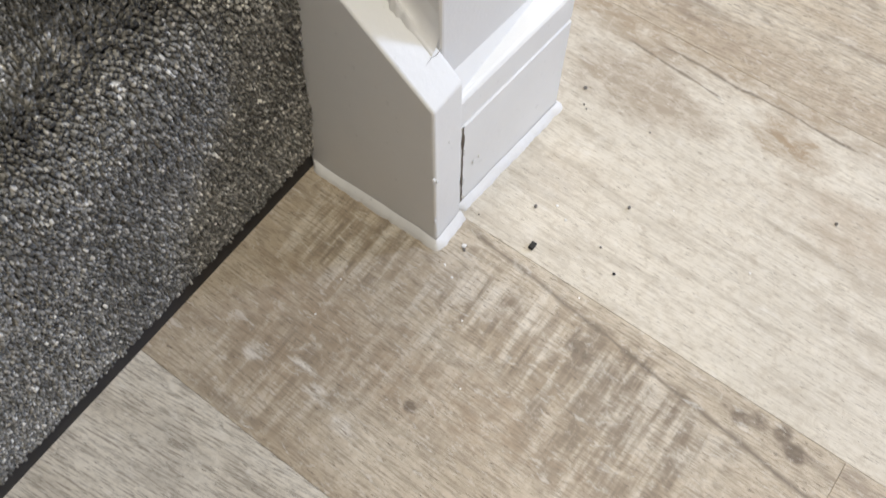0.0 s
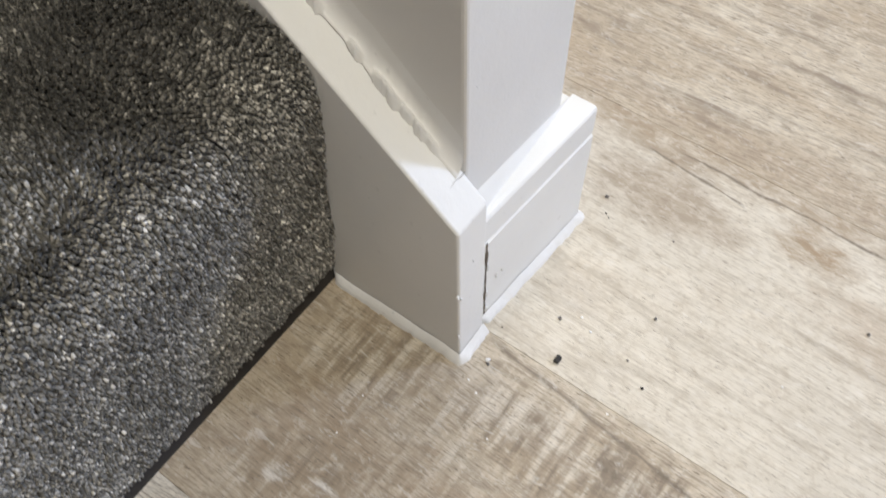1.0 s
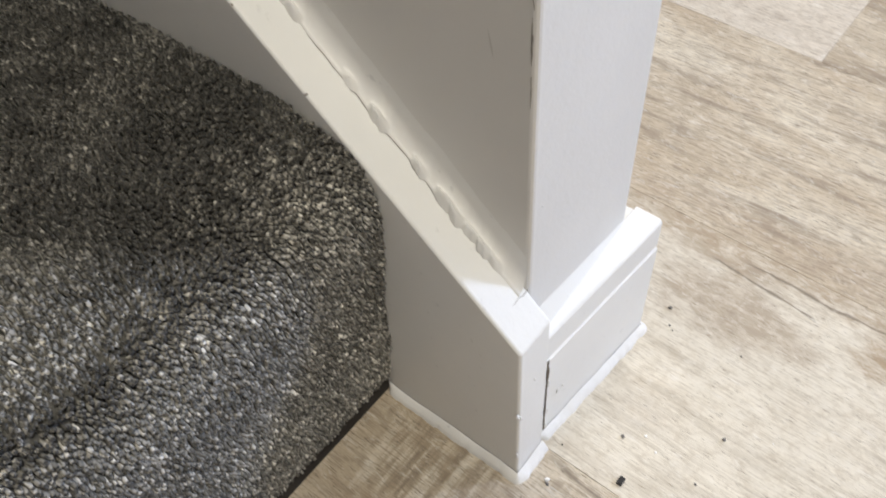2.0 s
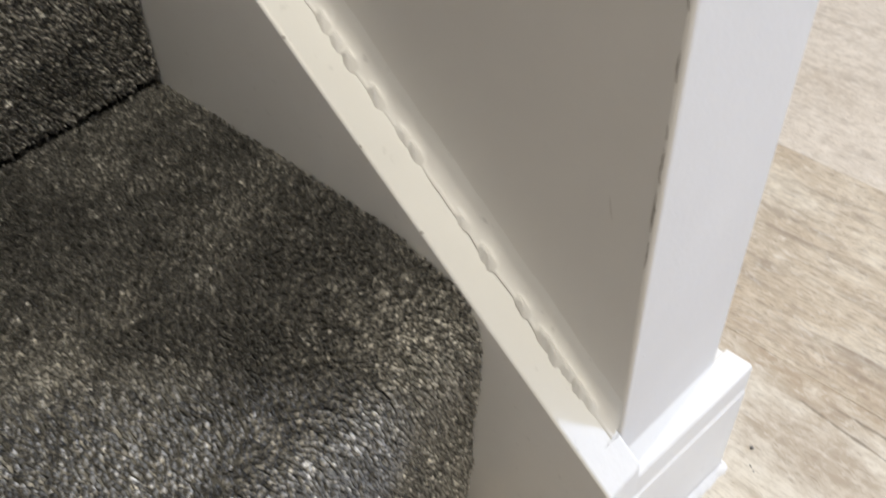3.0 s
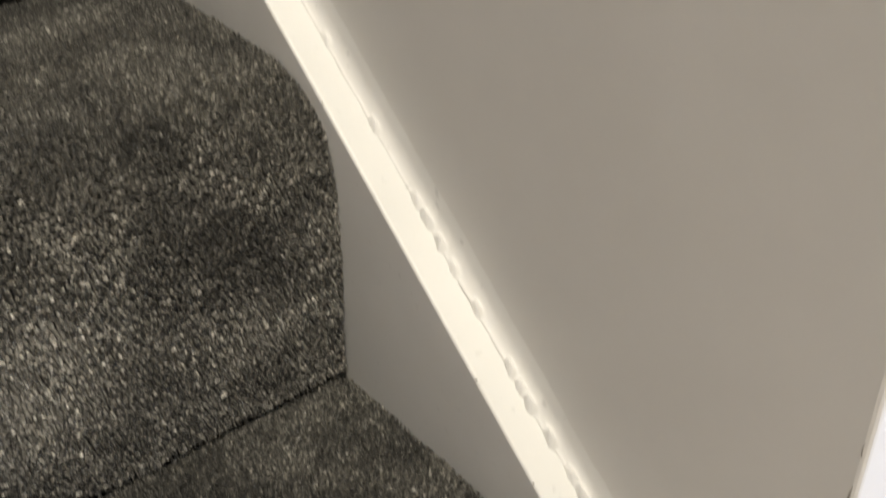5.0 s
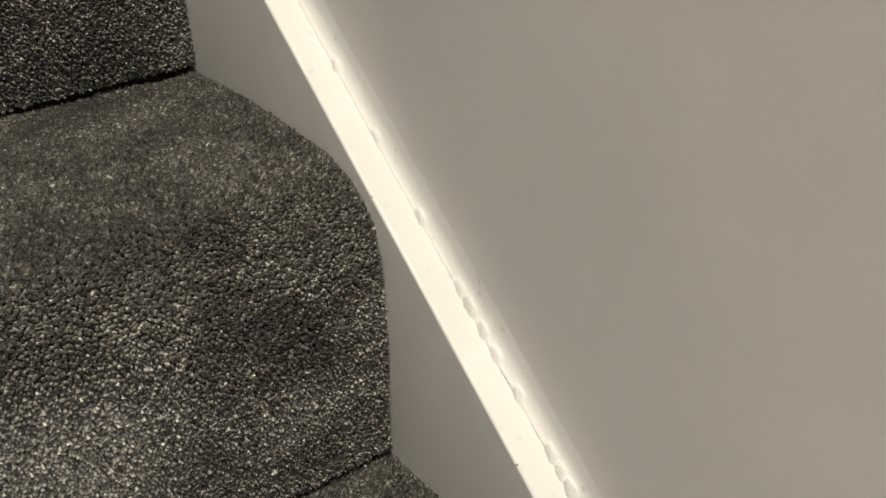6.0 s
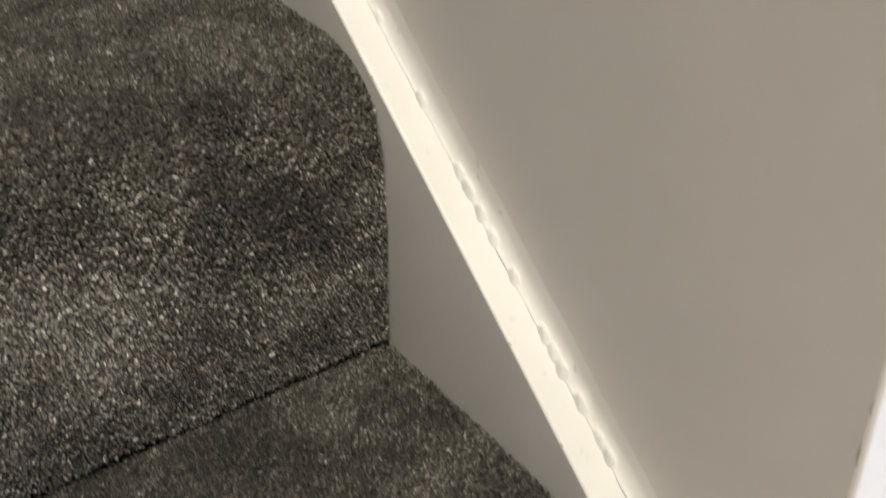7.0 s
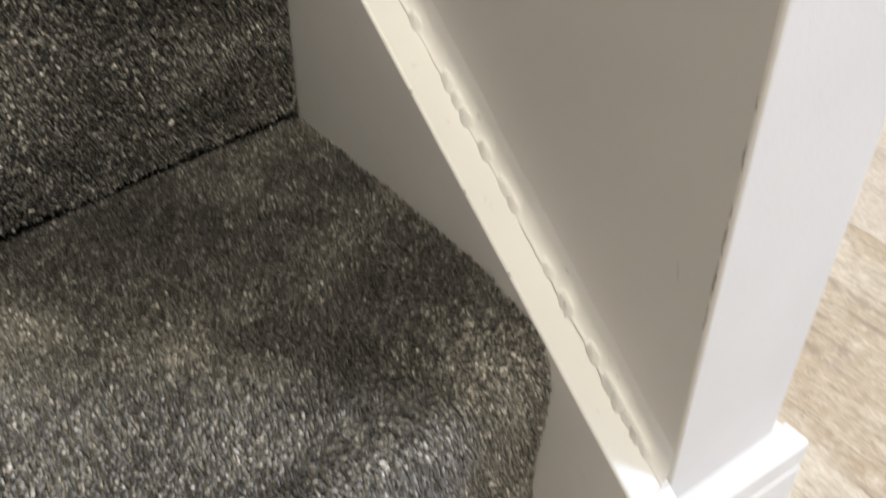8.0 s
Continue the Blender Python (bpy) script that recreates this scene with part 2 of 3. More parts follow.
w = Wood("oak_brown_edge", 4, (0.67, 0.605, 0.485), (0.50, 0.41, 0.295), DUSK, 0.53, 0.5, 0.95, lean=3)
w.stain((0.43, 0.345, 0.25), 0.75, 0.228, -0.06, 0.022, 0.22, rag=0.45)
w.crack(0.30, 0.03, -0.2, 0.05, 0.006, 0.001, 0.5)
OAK_EDGE = w.finish()

OAK_FAR = Wood("oak_streaked", 5, (0.64, 0.57, 0.45), (0.48, 0.395, 0.285), DUSK, 0.55, 0.42, 0.8, lean=-3).finish()
OAK_MORE = Wood("oak_pale", 6, PALE, (0.52, 0.45, 0.36), DUSK, 0.45, 0.3, 0.4, lean=2).finish()


# ---- mesh helpers ----
def mesh_of(name, bm, material, smooth=False):
    me = bpy.data.meshes.new(name)
    bm.to_mesh(me)
    bm.free()
    me.materials.append(material)
    if smooth:
        for p in me.polygons:
            p.use_smooth = True
    return me


def part(name, bm, material, parent=None, label="", smooth=False):
    ob = new(name, mesh_of(name, bm, material, smooth))
    ob.parent = parent
    return tagged(ob, label)


def box(x0, x1, y0, y1, z0, z1, bevel=0.0, segments=2):
    bm = bmesh.new()
    v = [bm.verts.new((x, y, z)) for z in (z0, z1) for y in (y0, y1) for x in (x0, x1)]
    for f in ((0, 2, 3, 1), (4, 5, 7, 6), (0, 1, 5, 4), (1, 3, 7, 5), (3, 2, 6, 7), (2, 0, 4, 6)):
        bm.faces.new([v[i] for i in f])
    if bevel:
        bmesh.ops.bevel(bm, geom=bm.edges[:], offset=bevel, segments=segments, affect="EDGES", profile=0.5)
    return bm


def prism(outline, axis, a, b, bevel=0.0, segments=2):
    """A closed outline, extruded from a to b along an axis."""
    bm = bmesh.new()

    def at(p, d):
        return {"x": (d, p[0], p[1]), "y": (p[0], d, p[1]), "z": (p[0], p[1], d)}[axis]
    lo = [bm.verts.new(at(p, a)) for p in outline]
    hi = [bm.verts.new(at(p, b)) for p in outline]
    n = len(outline)
    bm.faces.new(lo[::-1])
    bm.faces.new(hi)
    for i in range(n):
        bm.faces.new((lo[i], lo[(i + 1) % n], hi[(i + 1) % n], hi[i]))
    bmesh.ops.recalc_face_normals(bm, faces=bm.faces[:])
    if bevel:
        bmesh.ops.bevel(bm, geom=bm.edges[:], offset=bevel, segments=segments, affect="EDGES", profile=0.5)
    return bm


# ---- measures ----
W, T = 0.0231, 0.0866           # string thickness, wall thickness
Z0, M = 0.1288, 0.8981          # string's top line: z = Z0 + M y
YW, YS = 0.0127, -0.0035        # wall end, skirting face
XR, XE = W + T, 0.1206          # wall's far face, skirting's far face
HK = 0.1038                     # skirting height
YC, Y1, Z1 = 0.0874, 0.3058, 0.2037   # first riser's foot; second riser's foot
GOING, RISE = 0.2290, 0.1990
STEPS = 11

# ---- room shell ----
room_floor = tagged(part("floor", box(ROOM_X0, ROOM_X1, ROOM_Y0, ROOM_Y1, -0.12, -0.0015), SUBFLOOR), "wood-look plank floor of pale limewashed oak boards", "floor", kind="structure")
tagged(part("ceiling", box(W, ROOM_X1, ROOM_Y0, ROOM_Y1, ROOM_H, ROOM_H + 0.1), CEIL), "plain white ceiling", "ceiling", kind="structure")
tagged(part("ceiling", box(ROOM_X0, W, ROOM_Y0, -0.9, ROOM_H, ROOM_H + 0.1), CEIL), "plain white ceiling", "ceiling", kind="structure")
tagged(part("ceiling", box(ROOM_X0, W, -0.9, ROOM_Y1, 2.9, 3.0), CEIL), "plain white ceiling over the stairs", "ceiling", kind="structure")
tagged(part("wall_bulkhead", box(ROOM_X0, W, -0.9, -0.86, ROOM_H + 0.1, 2.9), WALL), "plain white wall", "wall", kind="structure")
# Unseen wall; its dark tan is chosen to dim light bounced onto the stairs.
tagged(part("wall_west", box(ROOM_X0 - 0.1, ROOM_X0, ROOM_Y0, ROOM_Y1, -0.1, 3.0), CREAM), "unseen plain wall, tan to dim the bounced light", "wall", kind="structure")
tagged(part("wall_south", box(ROOM_X0 - 0.1, ROOM_X1 + 0.1, ROOM_Y0 - 0.1, ROOM_Y0, -0.1, 3.0), WALL), "plain white wall", "wall", kind="structure")
tagged(part("wall_north", box(ROOM_X0 - 0.1, ROOM_X1 + 0.1, ROOM_Y1, ROOM_Y1 + 0.1, -0.1, 3.0), WALL), "plain white wall", "wall", kind="structure")
wy0, wy1, wz0, wz1 = -2.45, -1.65, 1.3, 2.25
for y0, y1, z0, z1 in ((ROOM_Y0, wy0, -0.1, 3.0), (wy1, ROOM_Y1, -0.1, 3.0), (wy0, wy1, -0.1, wz0), (wy0, wy1, wz1, 3.0)):
    tagged(part("wall_east", box(ROOM_X1, ROOM_X1 + 0.1, y0, y1, z0, z1), WALL), "plain white wall", "wall", kind="structure")
tagged(part("wall_stair", box(W, XR, YW, ROOM_Y1, 0.0, ROOM_H, 0.0022, 3), WALL), "white painted plaster partition wall ending at the foot of the stairs", "wall", kind="structure")

# ---- stair string ----
top = lambda y: Z0 + M * y
ys = 2.9
outline = [(0.0, 0.0), (0.0, top(0.0)), (ys, top(ys)), (ys, 0.0)]
stair_string = tagged(part("stair_string", prism(outline, "x", 0.0, W, 0.0016, 3), GLOSS), "white painted wooden stair string beside the carpeted steps", "stair string", kind="structure")

# ---- skirting ----
G = HK - 0.0229                      # the groove's height
SKEW, FILLER = 0.0072, 0.0140        # how far its near end stands back; the painted filler's rise against the wall there
face = lambda x: YS + SKEW * (XE - x) / (XE - W)
bm = bmesh.new()
ends = []
for x in (W + 0.0005, XE):
    f, up = face(x), FILLER * (XE - x) / (XE - W)
    outline = [(YW, 0.0), (f, 0.0), (f, G - 0.0006), (f + 0.0003, G - 0.0001), (f + 0.0014, G + 0.0002), (f + 0.0014, G + 0.0014), (f + 0.0006, G + 0.0017), (f + 0.0006, HK - 0.0022), (f + 0.0018, HK - 0.0004), (f + 0.0034, HK), (YW, HK + up)]
    ends.append([bm.verts.new((x, y, z)) for y, z in outline])
bm.faces.new(ends[0])
bm.faces.new(ends[1][::-1])
for i in range(len(ends[0])):
    j = (i + 1) % len(ends[0])
    bm.faces.new((ends[0][i], ends[1][i], ends[1][j], ends[0][j]))
bmesh.ops.recalc_face_normals(bm, faces=bm.faces[:])
bmesh.ops.bevel(bm, geom=bm.edges[:], offset=0.00035, segments=1, affect="EDGES", profile=0.5)
tagged(part("skirting_board", bm, GLOSS), "white painted skirting board with a groove, round the wall end", "skirting board", kind="structure")
side = [(XR, 0.0), (XE, 0.0), (XE, G), (XE - 0.0022, G + 0.0014), (XE - 0.0014, HK - 0.0022), (XE - 0.003, HK - 0.0004), (XR, HK)]
tagged(part("skirting_board", prism(side, "y", YW - 0.0002, ROOM_Y1, 0.00035, 1), GLOSS), "white painted skirting board along the partition wall", "skirting board", kind="structure")


# ---- caulk ----
def wobble(u, seed, freq=1.0):
    return noise.noise((u * freq, seed * 7.3, 0.4))


def bead(name, path, inward, width, height, label, seed):
    """A tooled bead along a floor joint: path of (x, y), inward: the unit way off the board, over the floor."""
    bm = bmesh.new()
    rows = []
    total = 0.0
    for i, (p, n) in enumerate(zip(path, inward)):
        if i:
            total += math.dist(p, path[i - 1])
        w = width * (1 + 0.18 * wobble(total, seed, 90) + 0.2 * wobble(total, seed + 3, 300)) * min(1.0, 0.15 + total / 0.004)
        h = height * (1 + 0.3 * wobble(total, seed + 5, 70))
        row = []
        for k in range(7):
            a = k / 6
            off, up = w * a, h * (1 - a) ** 0.8 + (0.0004 * math.sin(a * math.pi))
            row.append(bm.verts.new((p[0] + n[0] * off, p[1] + n[1] * off, max(up, -0.0004) if k < 6 else -0.0006)))
        rows.append(row)
    for r, q in zip(rows, rows[1:]):
        for k in range(6):
            bm.faces.new((r[k], r[k + 1], q[k + 1], q[k]))
    bmesh.ops.recalc_face_normals(bm, faces=bm.faces[:])
    return tagged(part(name, bm, CAULK, smooth=True), label, "caulk", kind="structure")


E0 = 0.0003
n_ = 60
path = [(-E0, YC + 0.004 - (YC + 0.004) * i / n_) for i in range(n_)]
inw = [(-1, 0)] * n_
corner = [(-1, 0), (-0.9, -0.45), (-0.7, -0.7), (-0.45, -0.9), (0, -1)]
path += [(-E0, -E0)] * 5
inw += corner
path += [(W * i / 14, -E0) for i in range(1, 15)]
inw += [(0, -1)] * 14
bead("floor_caulk_bead", path, inw, 0.0046, 0.0062, "white caulk bead along the foot of the stair string", 1)
path = [(x, face(x) - E0) for x in (W + 0.0012 + (XE - W - 0.0012) * i / n_ for i in range(n_))]
inw = [(0, -1)] * n_
path += [(XE + E0, YS - E0)] * 5
inw += [(0, -1), (0.45, -0.9), (0.7, -0.7), (0.9, -0.45), (1, 0)]
path += [(XE + E0, YS + 0.6 * i / 80) for i in range(1, 81)]
inw += [(1, 0)] * 80
bead("floor_caulk_bead", path, inw, 0.0044, 0.0058, "white caulk bead along the foot of the skirting board", 2)

# the fillet between string and wall: smooth, with lumps and torn edges
LUMPS = [(0.0265, 0.9), (0.0323, 1.4), (0.0390, 1.0), (0.0457, 1.6), (0.0513, 1.4), (0.0641, 1.1), (0.0837, 1.5), (0.0978, 0.7), (0.1235, 1.2), (0.1301, 0.8), (0.1444, 1.3), (0.1574, 1.2), (0.1643, 0.9),
         (0.1714, 0.9), (0.1952, 1.0), (0.212, 0.7), (0.222, 1.0), (0.232, 1.1), (0.240, 0.7), (0.272, 0.8), (0.31, 0.5), (0.345, 0.8)]


def fillet_row(y):
    r = 0.0056 * (1 + 0.12 * wobble(y, 1, 55) + 0.08 * wobble(y, 2, 210))
    lump = 0.0
    for yl, size in LUMPS:
        d = (y - yl + 0.0010 * wobble(y, yl * 50, 350)) / (0.0017 + 0.0008 * size) * (1.7 if y < yl else 0.6)
        if abs(d) < 3.2:
            lump += size * math.exp(-abs(d) ** 3)
    edge = r + 0.0022 * lump * (0.6 + 0.4 * wobble(y, 9, 400))
    pts = []
    for k in range(13):
        a = k / 12
        ang = a * math.pi / 2
        off = edge * (1 - math.sin(ang)) ** 1.0
        up = r * 2.1 * (1 - math.cos(ang))
        swell = 0.0056 * lump * math.exp(-((a - 0.24) / 0.12) ** 2)
        if k == 1:
            off = edge - 0.00012
            up, swell = 0.0002 + 0.0011 * max(0.0, 0.45 + 1.4 * wobble(y, 6, 75)) * min(1.0, max(0.1, (0.25 - y) / 0.07)), swell * 0.5
        pts.append((W - off * 0.985 - 0.00012 - 0.2 * swell, up + swell + (-0.0005 if k == 0 else 0.00025)))
    high = pts[-1][1]
    pts += [(W - 0.0001, high + 0.004), (W - 0.00005, high + 0.009), (W + 0.0003, high + 0.013)]
    return pts


bm = bmesh.new()
rows = []
y = YW + 0.0012
while y < 2.4:
    rows.append([bm.verts.new((x, y, Z0 + M * y + up)) for k, (x, up) in enumerate(fillet_row(y))])
    y += 0.0007 if y < 0.45 else 0.02
for r, q in zip(rows, rows[1:]):
    for k in range(15):
        bm.faces.new((r[k], q[k], q[k + 1], r[k + 1]))
bmesh.ops.recalc_face_normals(bm, faces=bm.faces[:])
tagged(part("caulk_fillet", bm, CAULK, smooth=True), "lumpy white caulk fillet between stair string and wall", "caulk", kind="structure")


def ribbon(name, pts, widths, up, material, label, category, kind="structure"):
    """A thin strip on a surface whose normal is up."""
    bm = bmesh.new()
    rows = []
    for i, (p, w) in enumerate(zip(pts, widths)):
        p = Vector(p)
        d = Vector(pts[min(i + 1, len(pts) - 1)]) - Vector(pts[max(i - 1, 0)])
        s = d.cross(up).normalized() * (w / 2)
        rows.append([bm.verts.new(p - s), bm.verts.new(p + up * w * 0.15), bm.verts.new(p + s)])
    for a, b in zip(rows, rows[1:]):
        for k in range(2):
            bm.faces.new((a[k], a[k + 1], b[k + 1], b[k]))
    bmesh.ops.recalc_face_normals(bm, faces=bm.faces[:])
    return tagged(part(name, bm, material), label, category, kind=kind)


UPS = Vector((0, -M, 1)).normalized()
for ya, yb, sd in ((0.0555, 0.0640, 3), (0.0655, 0.0825, 1), (0.0865, 0.0985, 2), (0.101, 0.118, 4), (0.174, 0.186, 5), (0.198, 0.209, 6)):
    m_ = max(6, int((yb - ya) / 0.0012))
    pts, wd = [], []
    for i in range(m_ + 1):
        y = ya + (yb - ya) * i / m_
        x = fillet_row(y)[0][0] - 0.00005 + 0.0004 * wobble(y, sd, 500)
        pts.append(Vector((x, y, Z0 + M * y)) + UPS * 0.00025)
        wd.append((0.00042 if sd < 3 else 0.00022) * math.sin(math.pi * (i + 0.3) / (m_ + 0.6)) + 0.0001)
    ribbon("caulk_crack", pts, wd, UPS, CRACK, "thin dark split along the edge of the caulk", "crack")

# torn, dark gap between string end and skirting
pts, wd = [], []
for i in range(33):
    z = 0.006 + (G + 0.002 - 0.006) * i / 32
    pts.append(Vector((W + 0.0056 + 0.0003 * wobble(z, 3, 200), face(W + 0.0056) - 0.0002, z)))
    wd.append(0.0011 + 0.0016 * abs(wobble(z, 8, 160)) + (0.0012 if abs(z - 0.028) < 0.004 or abs(z - 0.068) < 0.006 else 0))
ribbon("caulk_crack", pts, wd, Vector((0, -1, 0)), GAP, "torn dark gap between string end and skirting", "crack")
pts, wd = [], []
for i in range(13):
    x = W - 0.011 + 0.0112 * i / 12
    yy = YW + 0.0007 + 0.0006 * wobble(x, 2, 300)
    pts.append(Vector((x, yy, Z0 + M * yy)) + UPS * 0.0003)
    wd.append(0.0001 + 0.0004 * i / 12)
ribbon("caulk_crack", pts, wd, UPS, CRACK, "dark split at the end of the caulk", "crack")


# ---- chips and crumbs ----
def lump(name, at, size, material, label, category, seed, kind=""):
    """A small angular crumb; size: three half widths."""
    bm = bmesh.new()
    bmesh.ops.create_icosphere(bm, subdivisions=2, radius=1.0)
    for v in bm.verts:
        k = 1 + 0.45 * noise.noise(v.co * 1.3 + Vector((seed * 3.1, seed, 0)))
        v.co = Vector((v.co.x * size[0] * k, v.co.y * size[1] * k, v.co.z * size[2] * k))
    low = min(v.co.z for v in bm.verts)
    spin = Matrix.Rotation(seed * 1.7, 4, "Z")
    for v in bm.verts:
        v.co = spin @ v.co + Vector((0, 0, -low * 0.96 if not isinstance(at, Vector) or kind == "" else 0)) + Vector(at)
    return tagged(part(name, bm, material), label, category, kind=kind)


rng = random.Random(4)
tagged(part("grit", box(0.0287, 0.0337, -0.0475, -0.0443, 0.0, 0.0026, 0.0006), GRIT), "black angular crumb lying on the plank floor", "crumb", "crumbs on the floor")
for i, (x, y, r, m_) in enumerate(((0.144, -0.011, 0.0014, 0), (0.086, -0.078, 0.0012, 0), (0.044, -0.093, 0.0010, 1), (0.054, -0.033, 0.0013, 0), (0.133, -0.017, 0.0007, 1), (0.131, -0.02, 0.0006, 0),
                                   (0.054, -0.078, 0.0007, 0), (0.148, -0.181, 0.0010, 0), (0.139, -0.061, 0.0006, 0), (0.006, -0.0155, 0.0011, 0), (0.030, -0.009, 0.0005, 1))):
    lump("grit", (x, y, 0), (r, r * rng.uniform(0.7, 1.2), r * 0.7), GREYGRIT if m_ == 0 else GRIT, "tiny dark grit speck on the plank floor", "crumb", i + 1)["group"] = "crumbs on the floor"
for i, (x, y, r) in enumerate(((0.008, -0.014, 0.0016), (-0.008, -0.012, 0.0009), (-0.075, 0.028, 0.0007), (-0.003, 0.023, 0.0008), (0.057, -0.052, 0.0008), (0.062, -0.043, 0.0009), (0.02, -0.085, 0.0006), (-0.03, -0.04, 0.0006),
                               (0.10, -0.1, 0.0006), (-0.05, 0.03, 0.0006), (-0.012, -0.02, 0.0007), (0.09, -0.155, 0.0007), (-0.062, -0.062, 0.0005))):
    lump("paint_flake", (x, y, 0), (r, r * rng.uniform(0.6, 1.1), r * 0.5), CHIP, "tiny white paint flake on the plank floor", "paint flake", i + 31)["group"] = "flakes on the floor"
# dried drips and chips on the painted edges
for i, (x, y, z, sx, sy, sz, mt) in enumerate(((-0.0002, 0.0006, 0.071, 0.0009, 0.0012, 0.0018, CAULK), (-0.0002, 0.0004, 0.027, 0.0008, 0.001, 0.0022, CAULK), (0.0012, -0.0003, 0.069, 0.001, 0.0007, 0.0012, CAULK),
                                               (0.039, face(0.039) - 0.0002, 0.037, 0.0014, 0.0006, 0.0022, CAULK), (0.043, face(0.043) - 0.0001, 0.0375, 0.0009, 0.0005, 0.0014, CAULK), (0.012, -0.0002, 0.092, 0.0006, 0.0005, 0.001, CAULK),
                                               (W + 0.0068, face(W + 0.0068), 0.028, 0.0012, 0.0014, 0.003, CAULK), (W + 0.0068, face(W + 0.0068), 0.010, 0.0012, 0.0014, 0.003, CAULK), (W + 0.0068, face(W + 0.0068), 0.058, 0.0009, 0.001, 0.004, CAULK),
                                               (0.031, YW + 0.0002, 0.19, 0.0005, 0.0004, 0.0008, CAULK))):
    lump("paint_drip", Vector((x, y, z)), (sx, sy, sz), mt, "dried white paint drip on the woodwork", "paint drip", i + 60, "structure")
# worn, chipped arris of the wall and nicks on the string's edge
for za, zb, sd, wmax in ((0.247, 0.262, 1, 0.0011), (0.266, 0.285, 2, 0.0018), (0.288, 0.303, 3, 0.0016), (0.306, 0.312, 4, 0.0009), (0.327, 0.338, 5, 0.0012), (0.35, 0.356, 6, 0.0009), (0.40, 0.409, 7, 0.001)):
    pts, wd = [], []
    for i in range(15):
        z = za + (zb - za) * i / 14
        pts.append(Vector((W - 0.00012, YW + 0.0021 + 0.0004 * wobble(z, sd, 500), z)))
        wd.append(0.55 * wmax * (0.35 + 0.65 * abs(wobble(z, sd + 2, 260)) * 1.6) * math.sin(math.pi * (i + 0.4) / 14.8))
    ribbon("paint_chip", pts, [abs(v) + 0.00008 for v in wd], Vector((-1, 0, 0)), BARE, "dark chip in the wall's painted corner", "paint chip")
for i, y in enumerate((0.105, 0.137, 0.176, 0.289)):
    lump("edge_nick", Vector((0.0004, y, Z0 + M * y - 0.0006)), (0.0004, 0.0008, 0.0006), BARE, "small dark nick in the string's painted edge", "paint chip", i + 80, "structure")
ribbon("scuff", [Vector((W - 0.0003, 0.030 + 0.0004 * i, 0.262 + 0.0022 * i)) for i in range(6)], [0.0001, 0.0006, 0.0009, 0.0007, 0.0005, 0.0001], Vector((-1, 0, 0)), SCUFF, "faint grey scuff on the wall", "scuff")


# ---- stair carpet ----
FIRST = [(0.0, 0.0), (-0.0040, 0.0385), (-0.0073, 0.0785), (-0.0105, 0.1075), (-0.0138, 0.1315), (-0.0150, 0.1490), (-0.0135, 0.1640), (-0.0080, 0.1755), (0.0030, 0.1842), (0.0195, 0.1890), (0.0375, 0.1912), (0.0665, 0.1916), (0.1125, 0.1897), (0.1565, 0.1870)]
NEXT = [(0.0, 0.0), (-0.0032, 0.018), (-0.0092, 0.055), (-0.0146, 0.092), (-0.0188, 0.122), (-0.0205, 0.142), (-0.0162, 0.161), (-0.0060, 0.1752), (0.0060, 0.1835), (0.0200, 0.1880), (0.0450, 0.1918), (0.0750, 0.1940), (0.1300, 0.1962), (0.1800, 0.1958)]


def step_profile(y_foot, y_back, z_foot, z_top, shape, gap=0.0011):
    """Points (y, z) up the riser, over the rounded nose and along the tread, evenly spaced."""
    pts = [(y_foot + y, z_foot + z) for y, z in shape] + [(y_back, z_top)]
    # a smooth curve through them
    c, fine = [pts[0]] + pts + [pts[-1]], []
    for p0, p1, p2, p3 in zip(c, c[1:], c[2:], c[3:]):
        for i in range(24):
            t = i / 24
            fine.append(tuple(0.5 * (2 * b + (d - a) * t + (2 * a - 5 * b + 4 * d - e) * t * t + (3 * b - a - 3 * d + e) * t ** 3) for a, b, d, e in zip(p0, p1, p2, p3)))
    fine.append(pts[-1])
    f = np.array(fine)
    s = np.concatenate([[0], np.cumsum(np.hypot(*np.diff(f, axis=0).T))])
    u = np.arange(0, s[-1], gap)
    return np.stack([np.interp(u, s, f[:, 0]), np.interp(u, s, f[:, 1])], 1)


def smooth_field(a, b, seed, scale, octaves=5):
    """A soft random field of about -1 to 1 over two arrays of metres."""
    g = np.random.default_rng(seed)
    out = np.zeros_like(a)
    for o in range(octaves * 3):
        q = scale * 2 ** (o / 3 * 0.75)
        th = g.uniform(0, 2 * np.pi)
        out += np.sin(2 * np.pi * q * (a * np.cos(th) + b * np.sin(th)) + g.uniform(0, 6.28)) / (1 + o * 0.18)
    return out / out.std() * 0.5


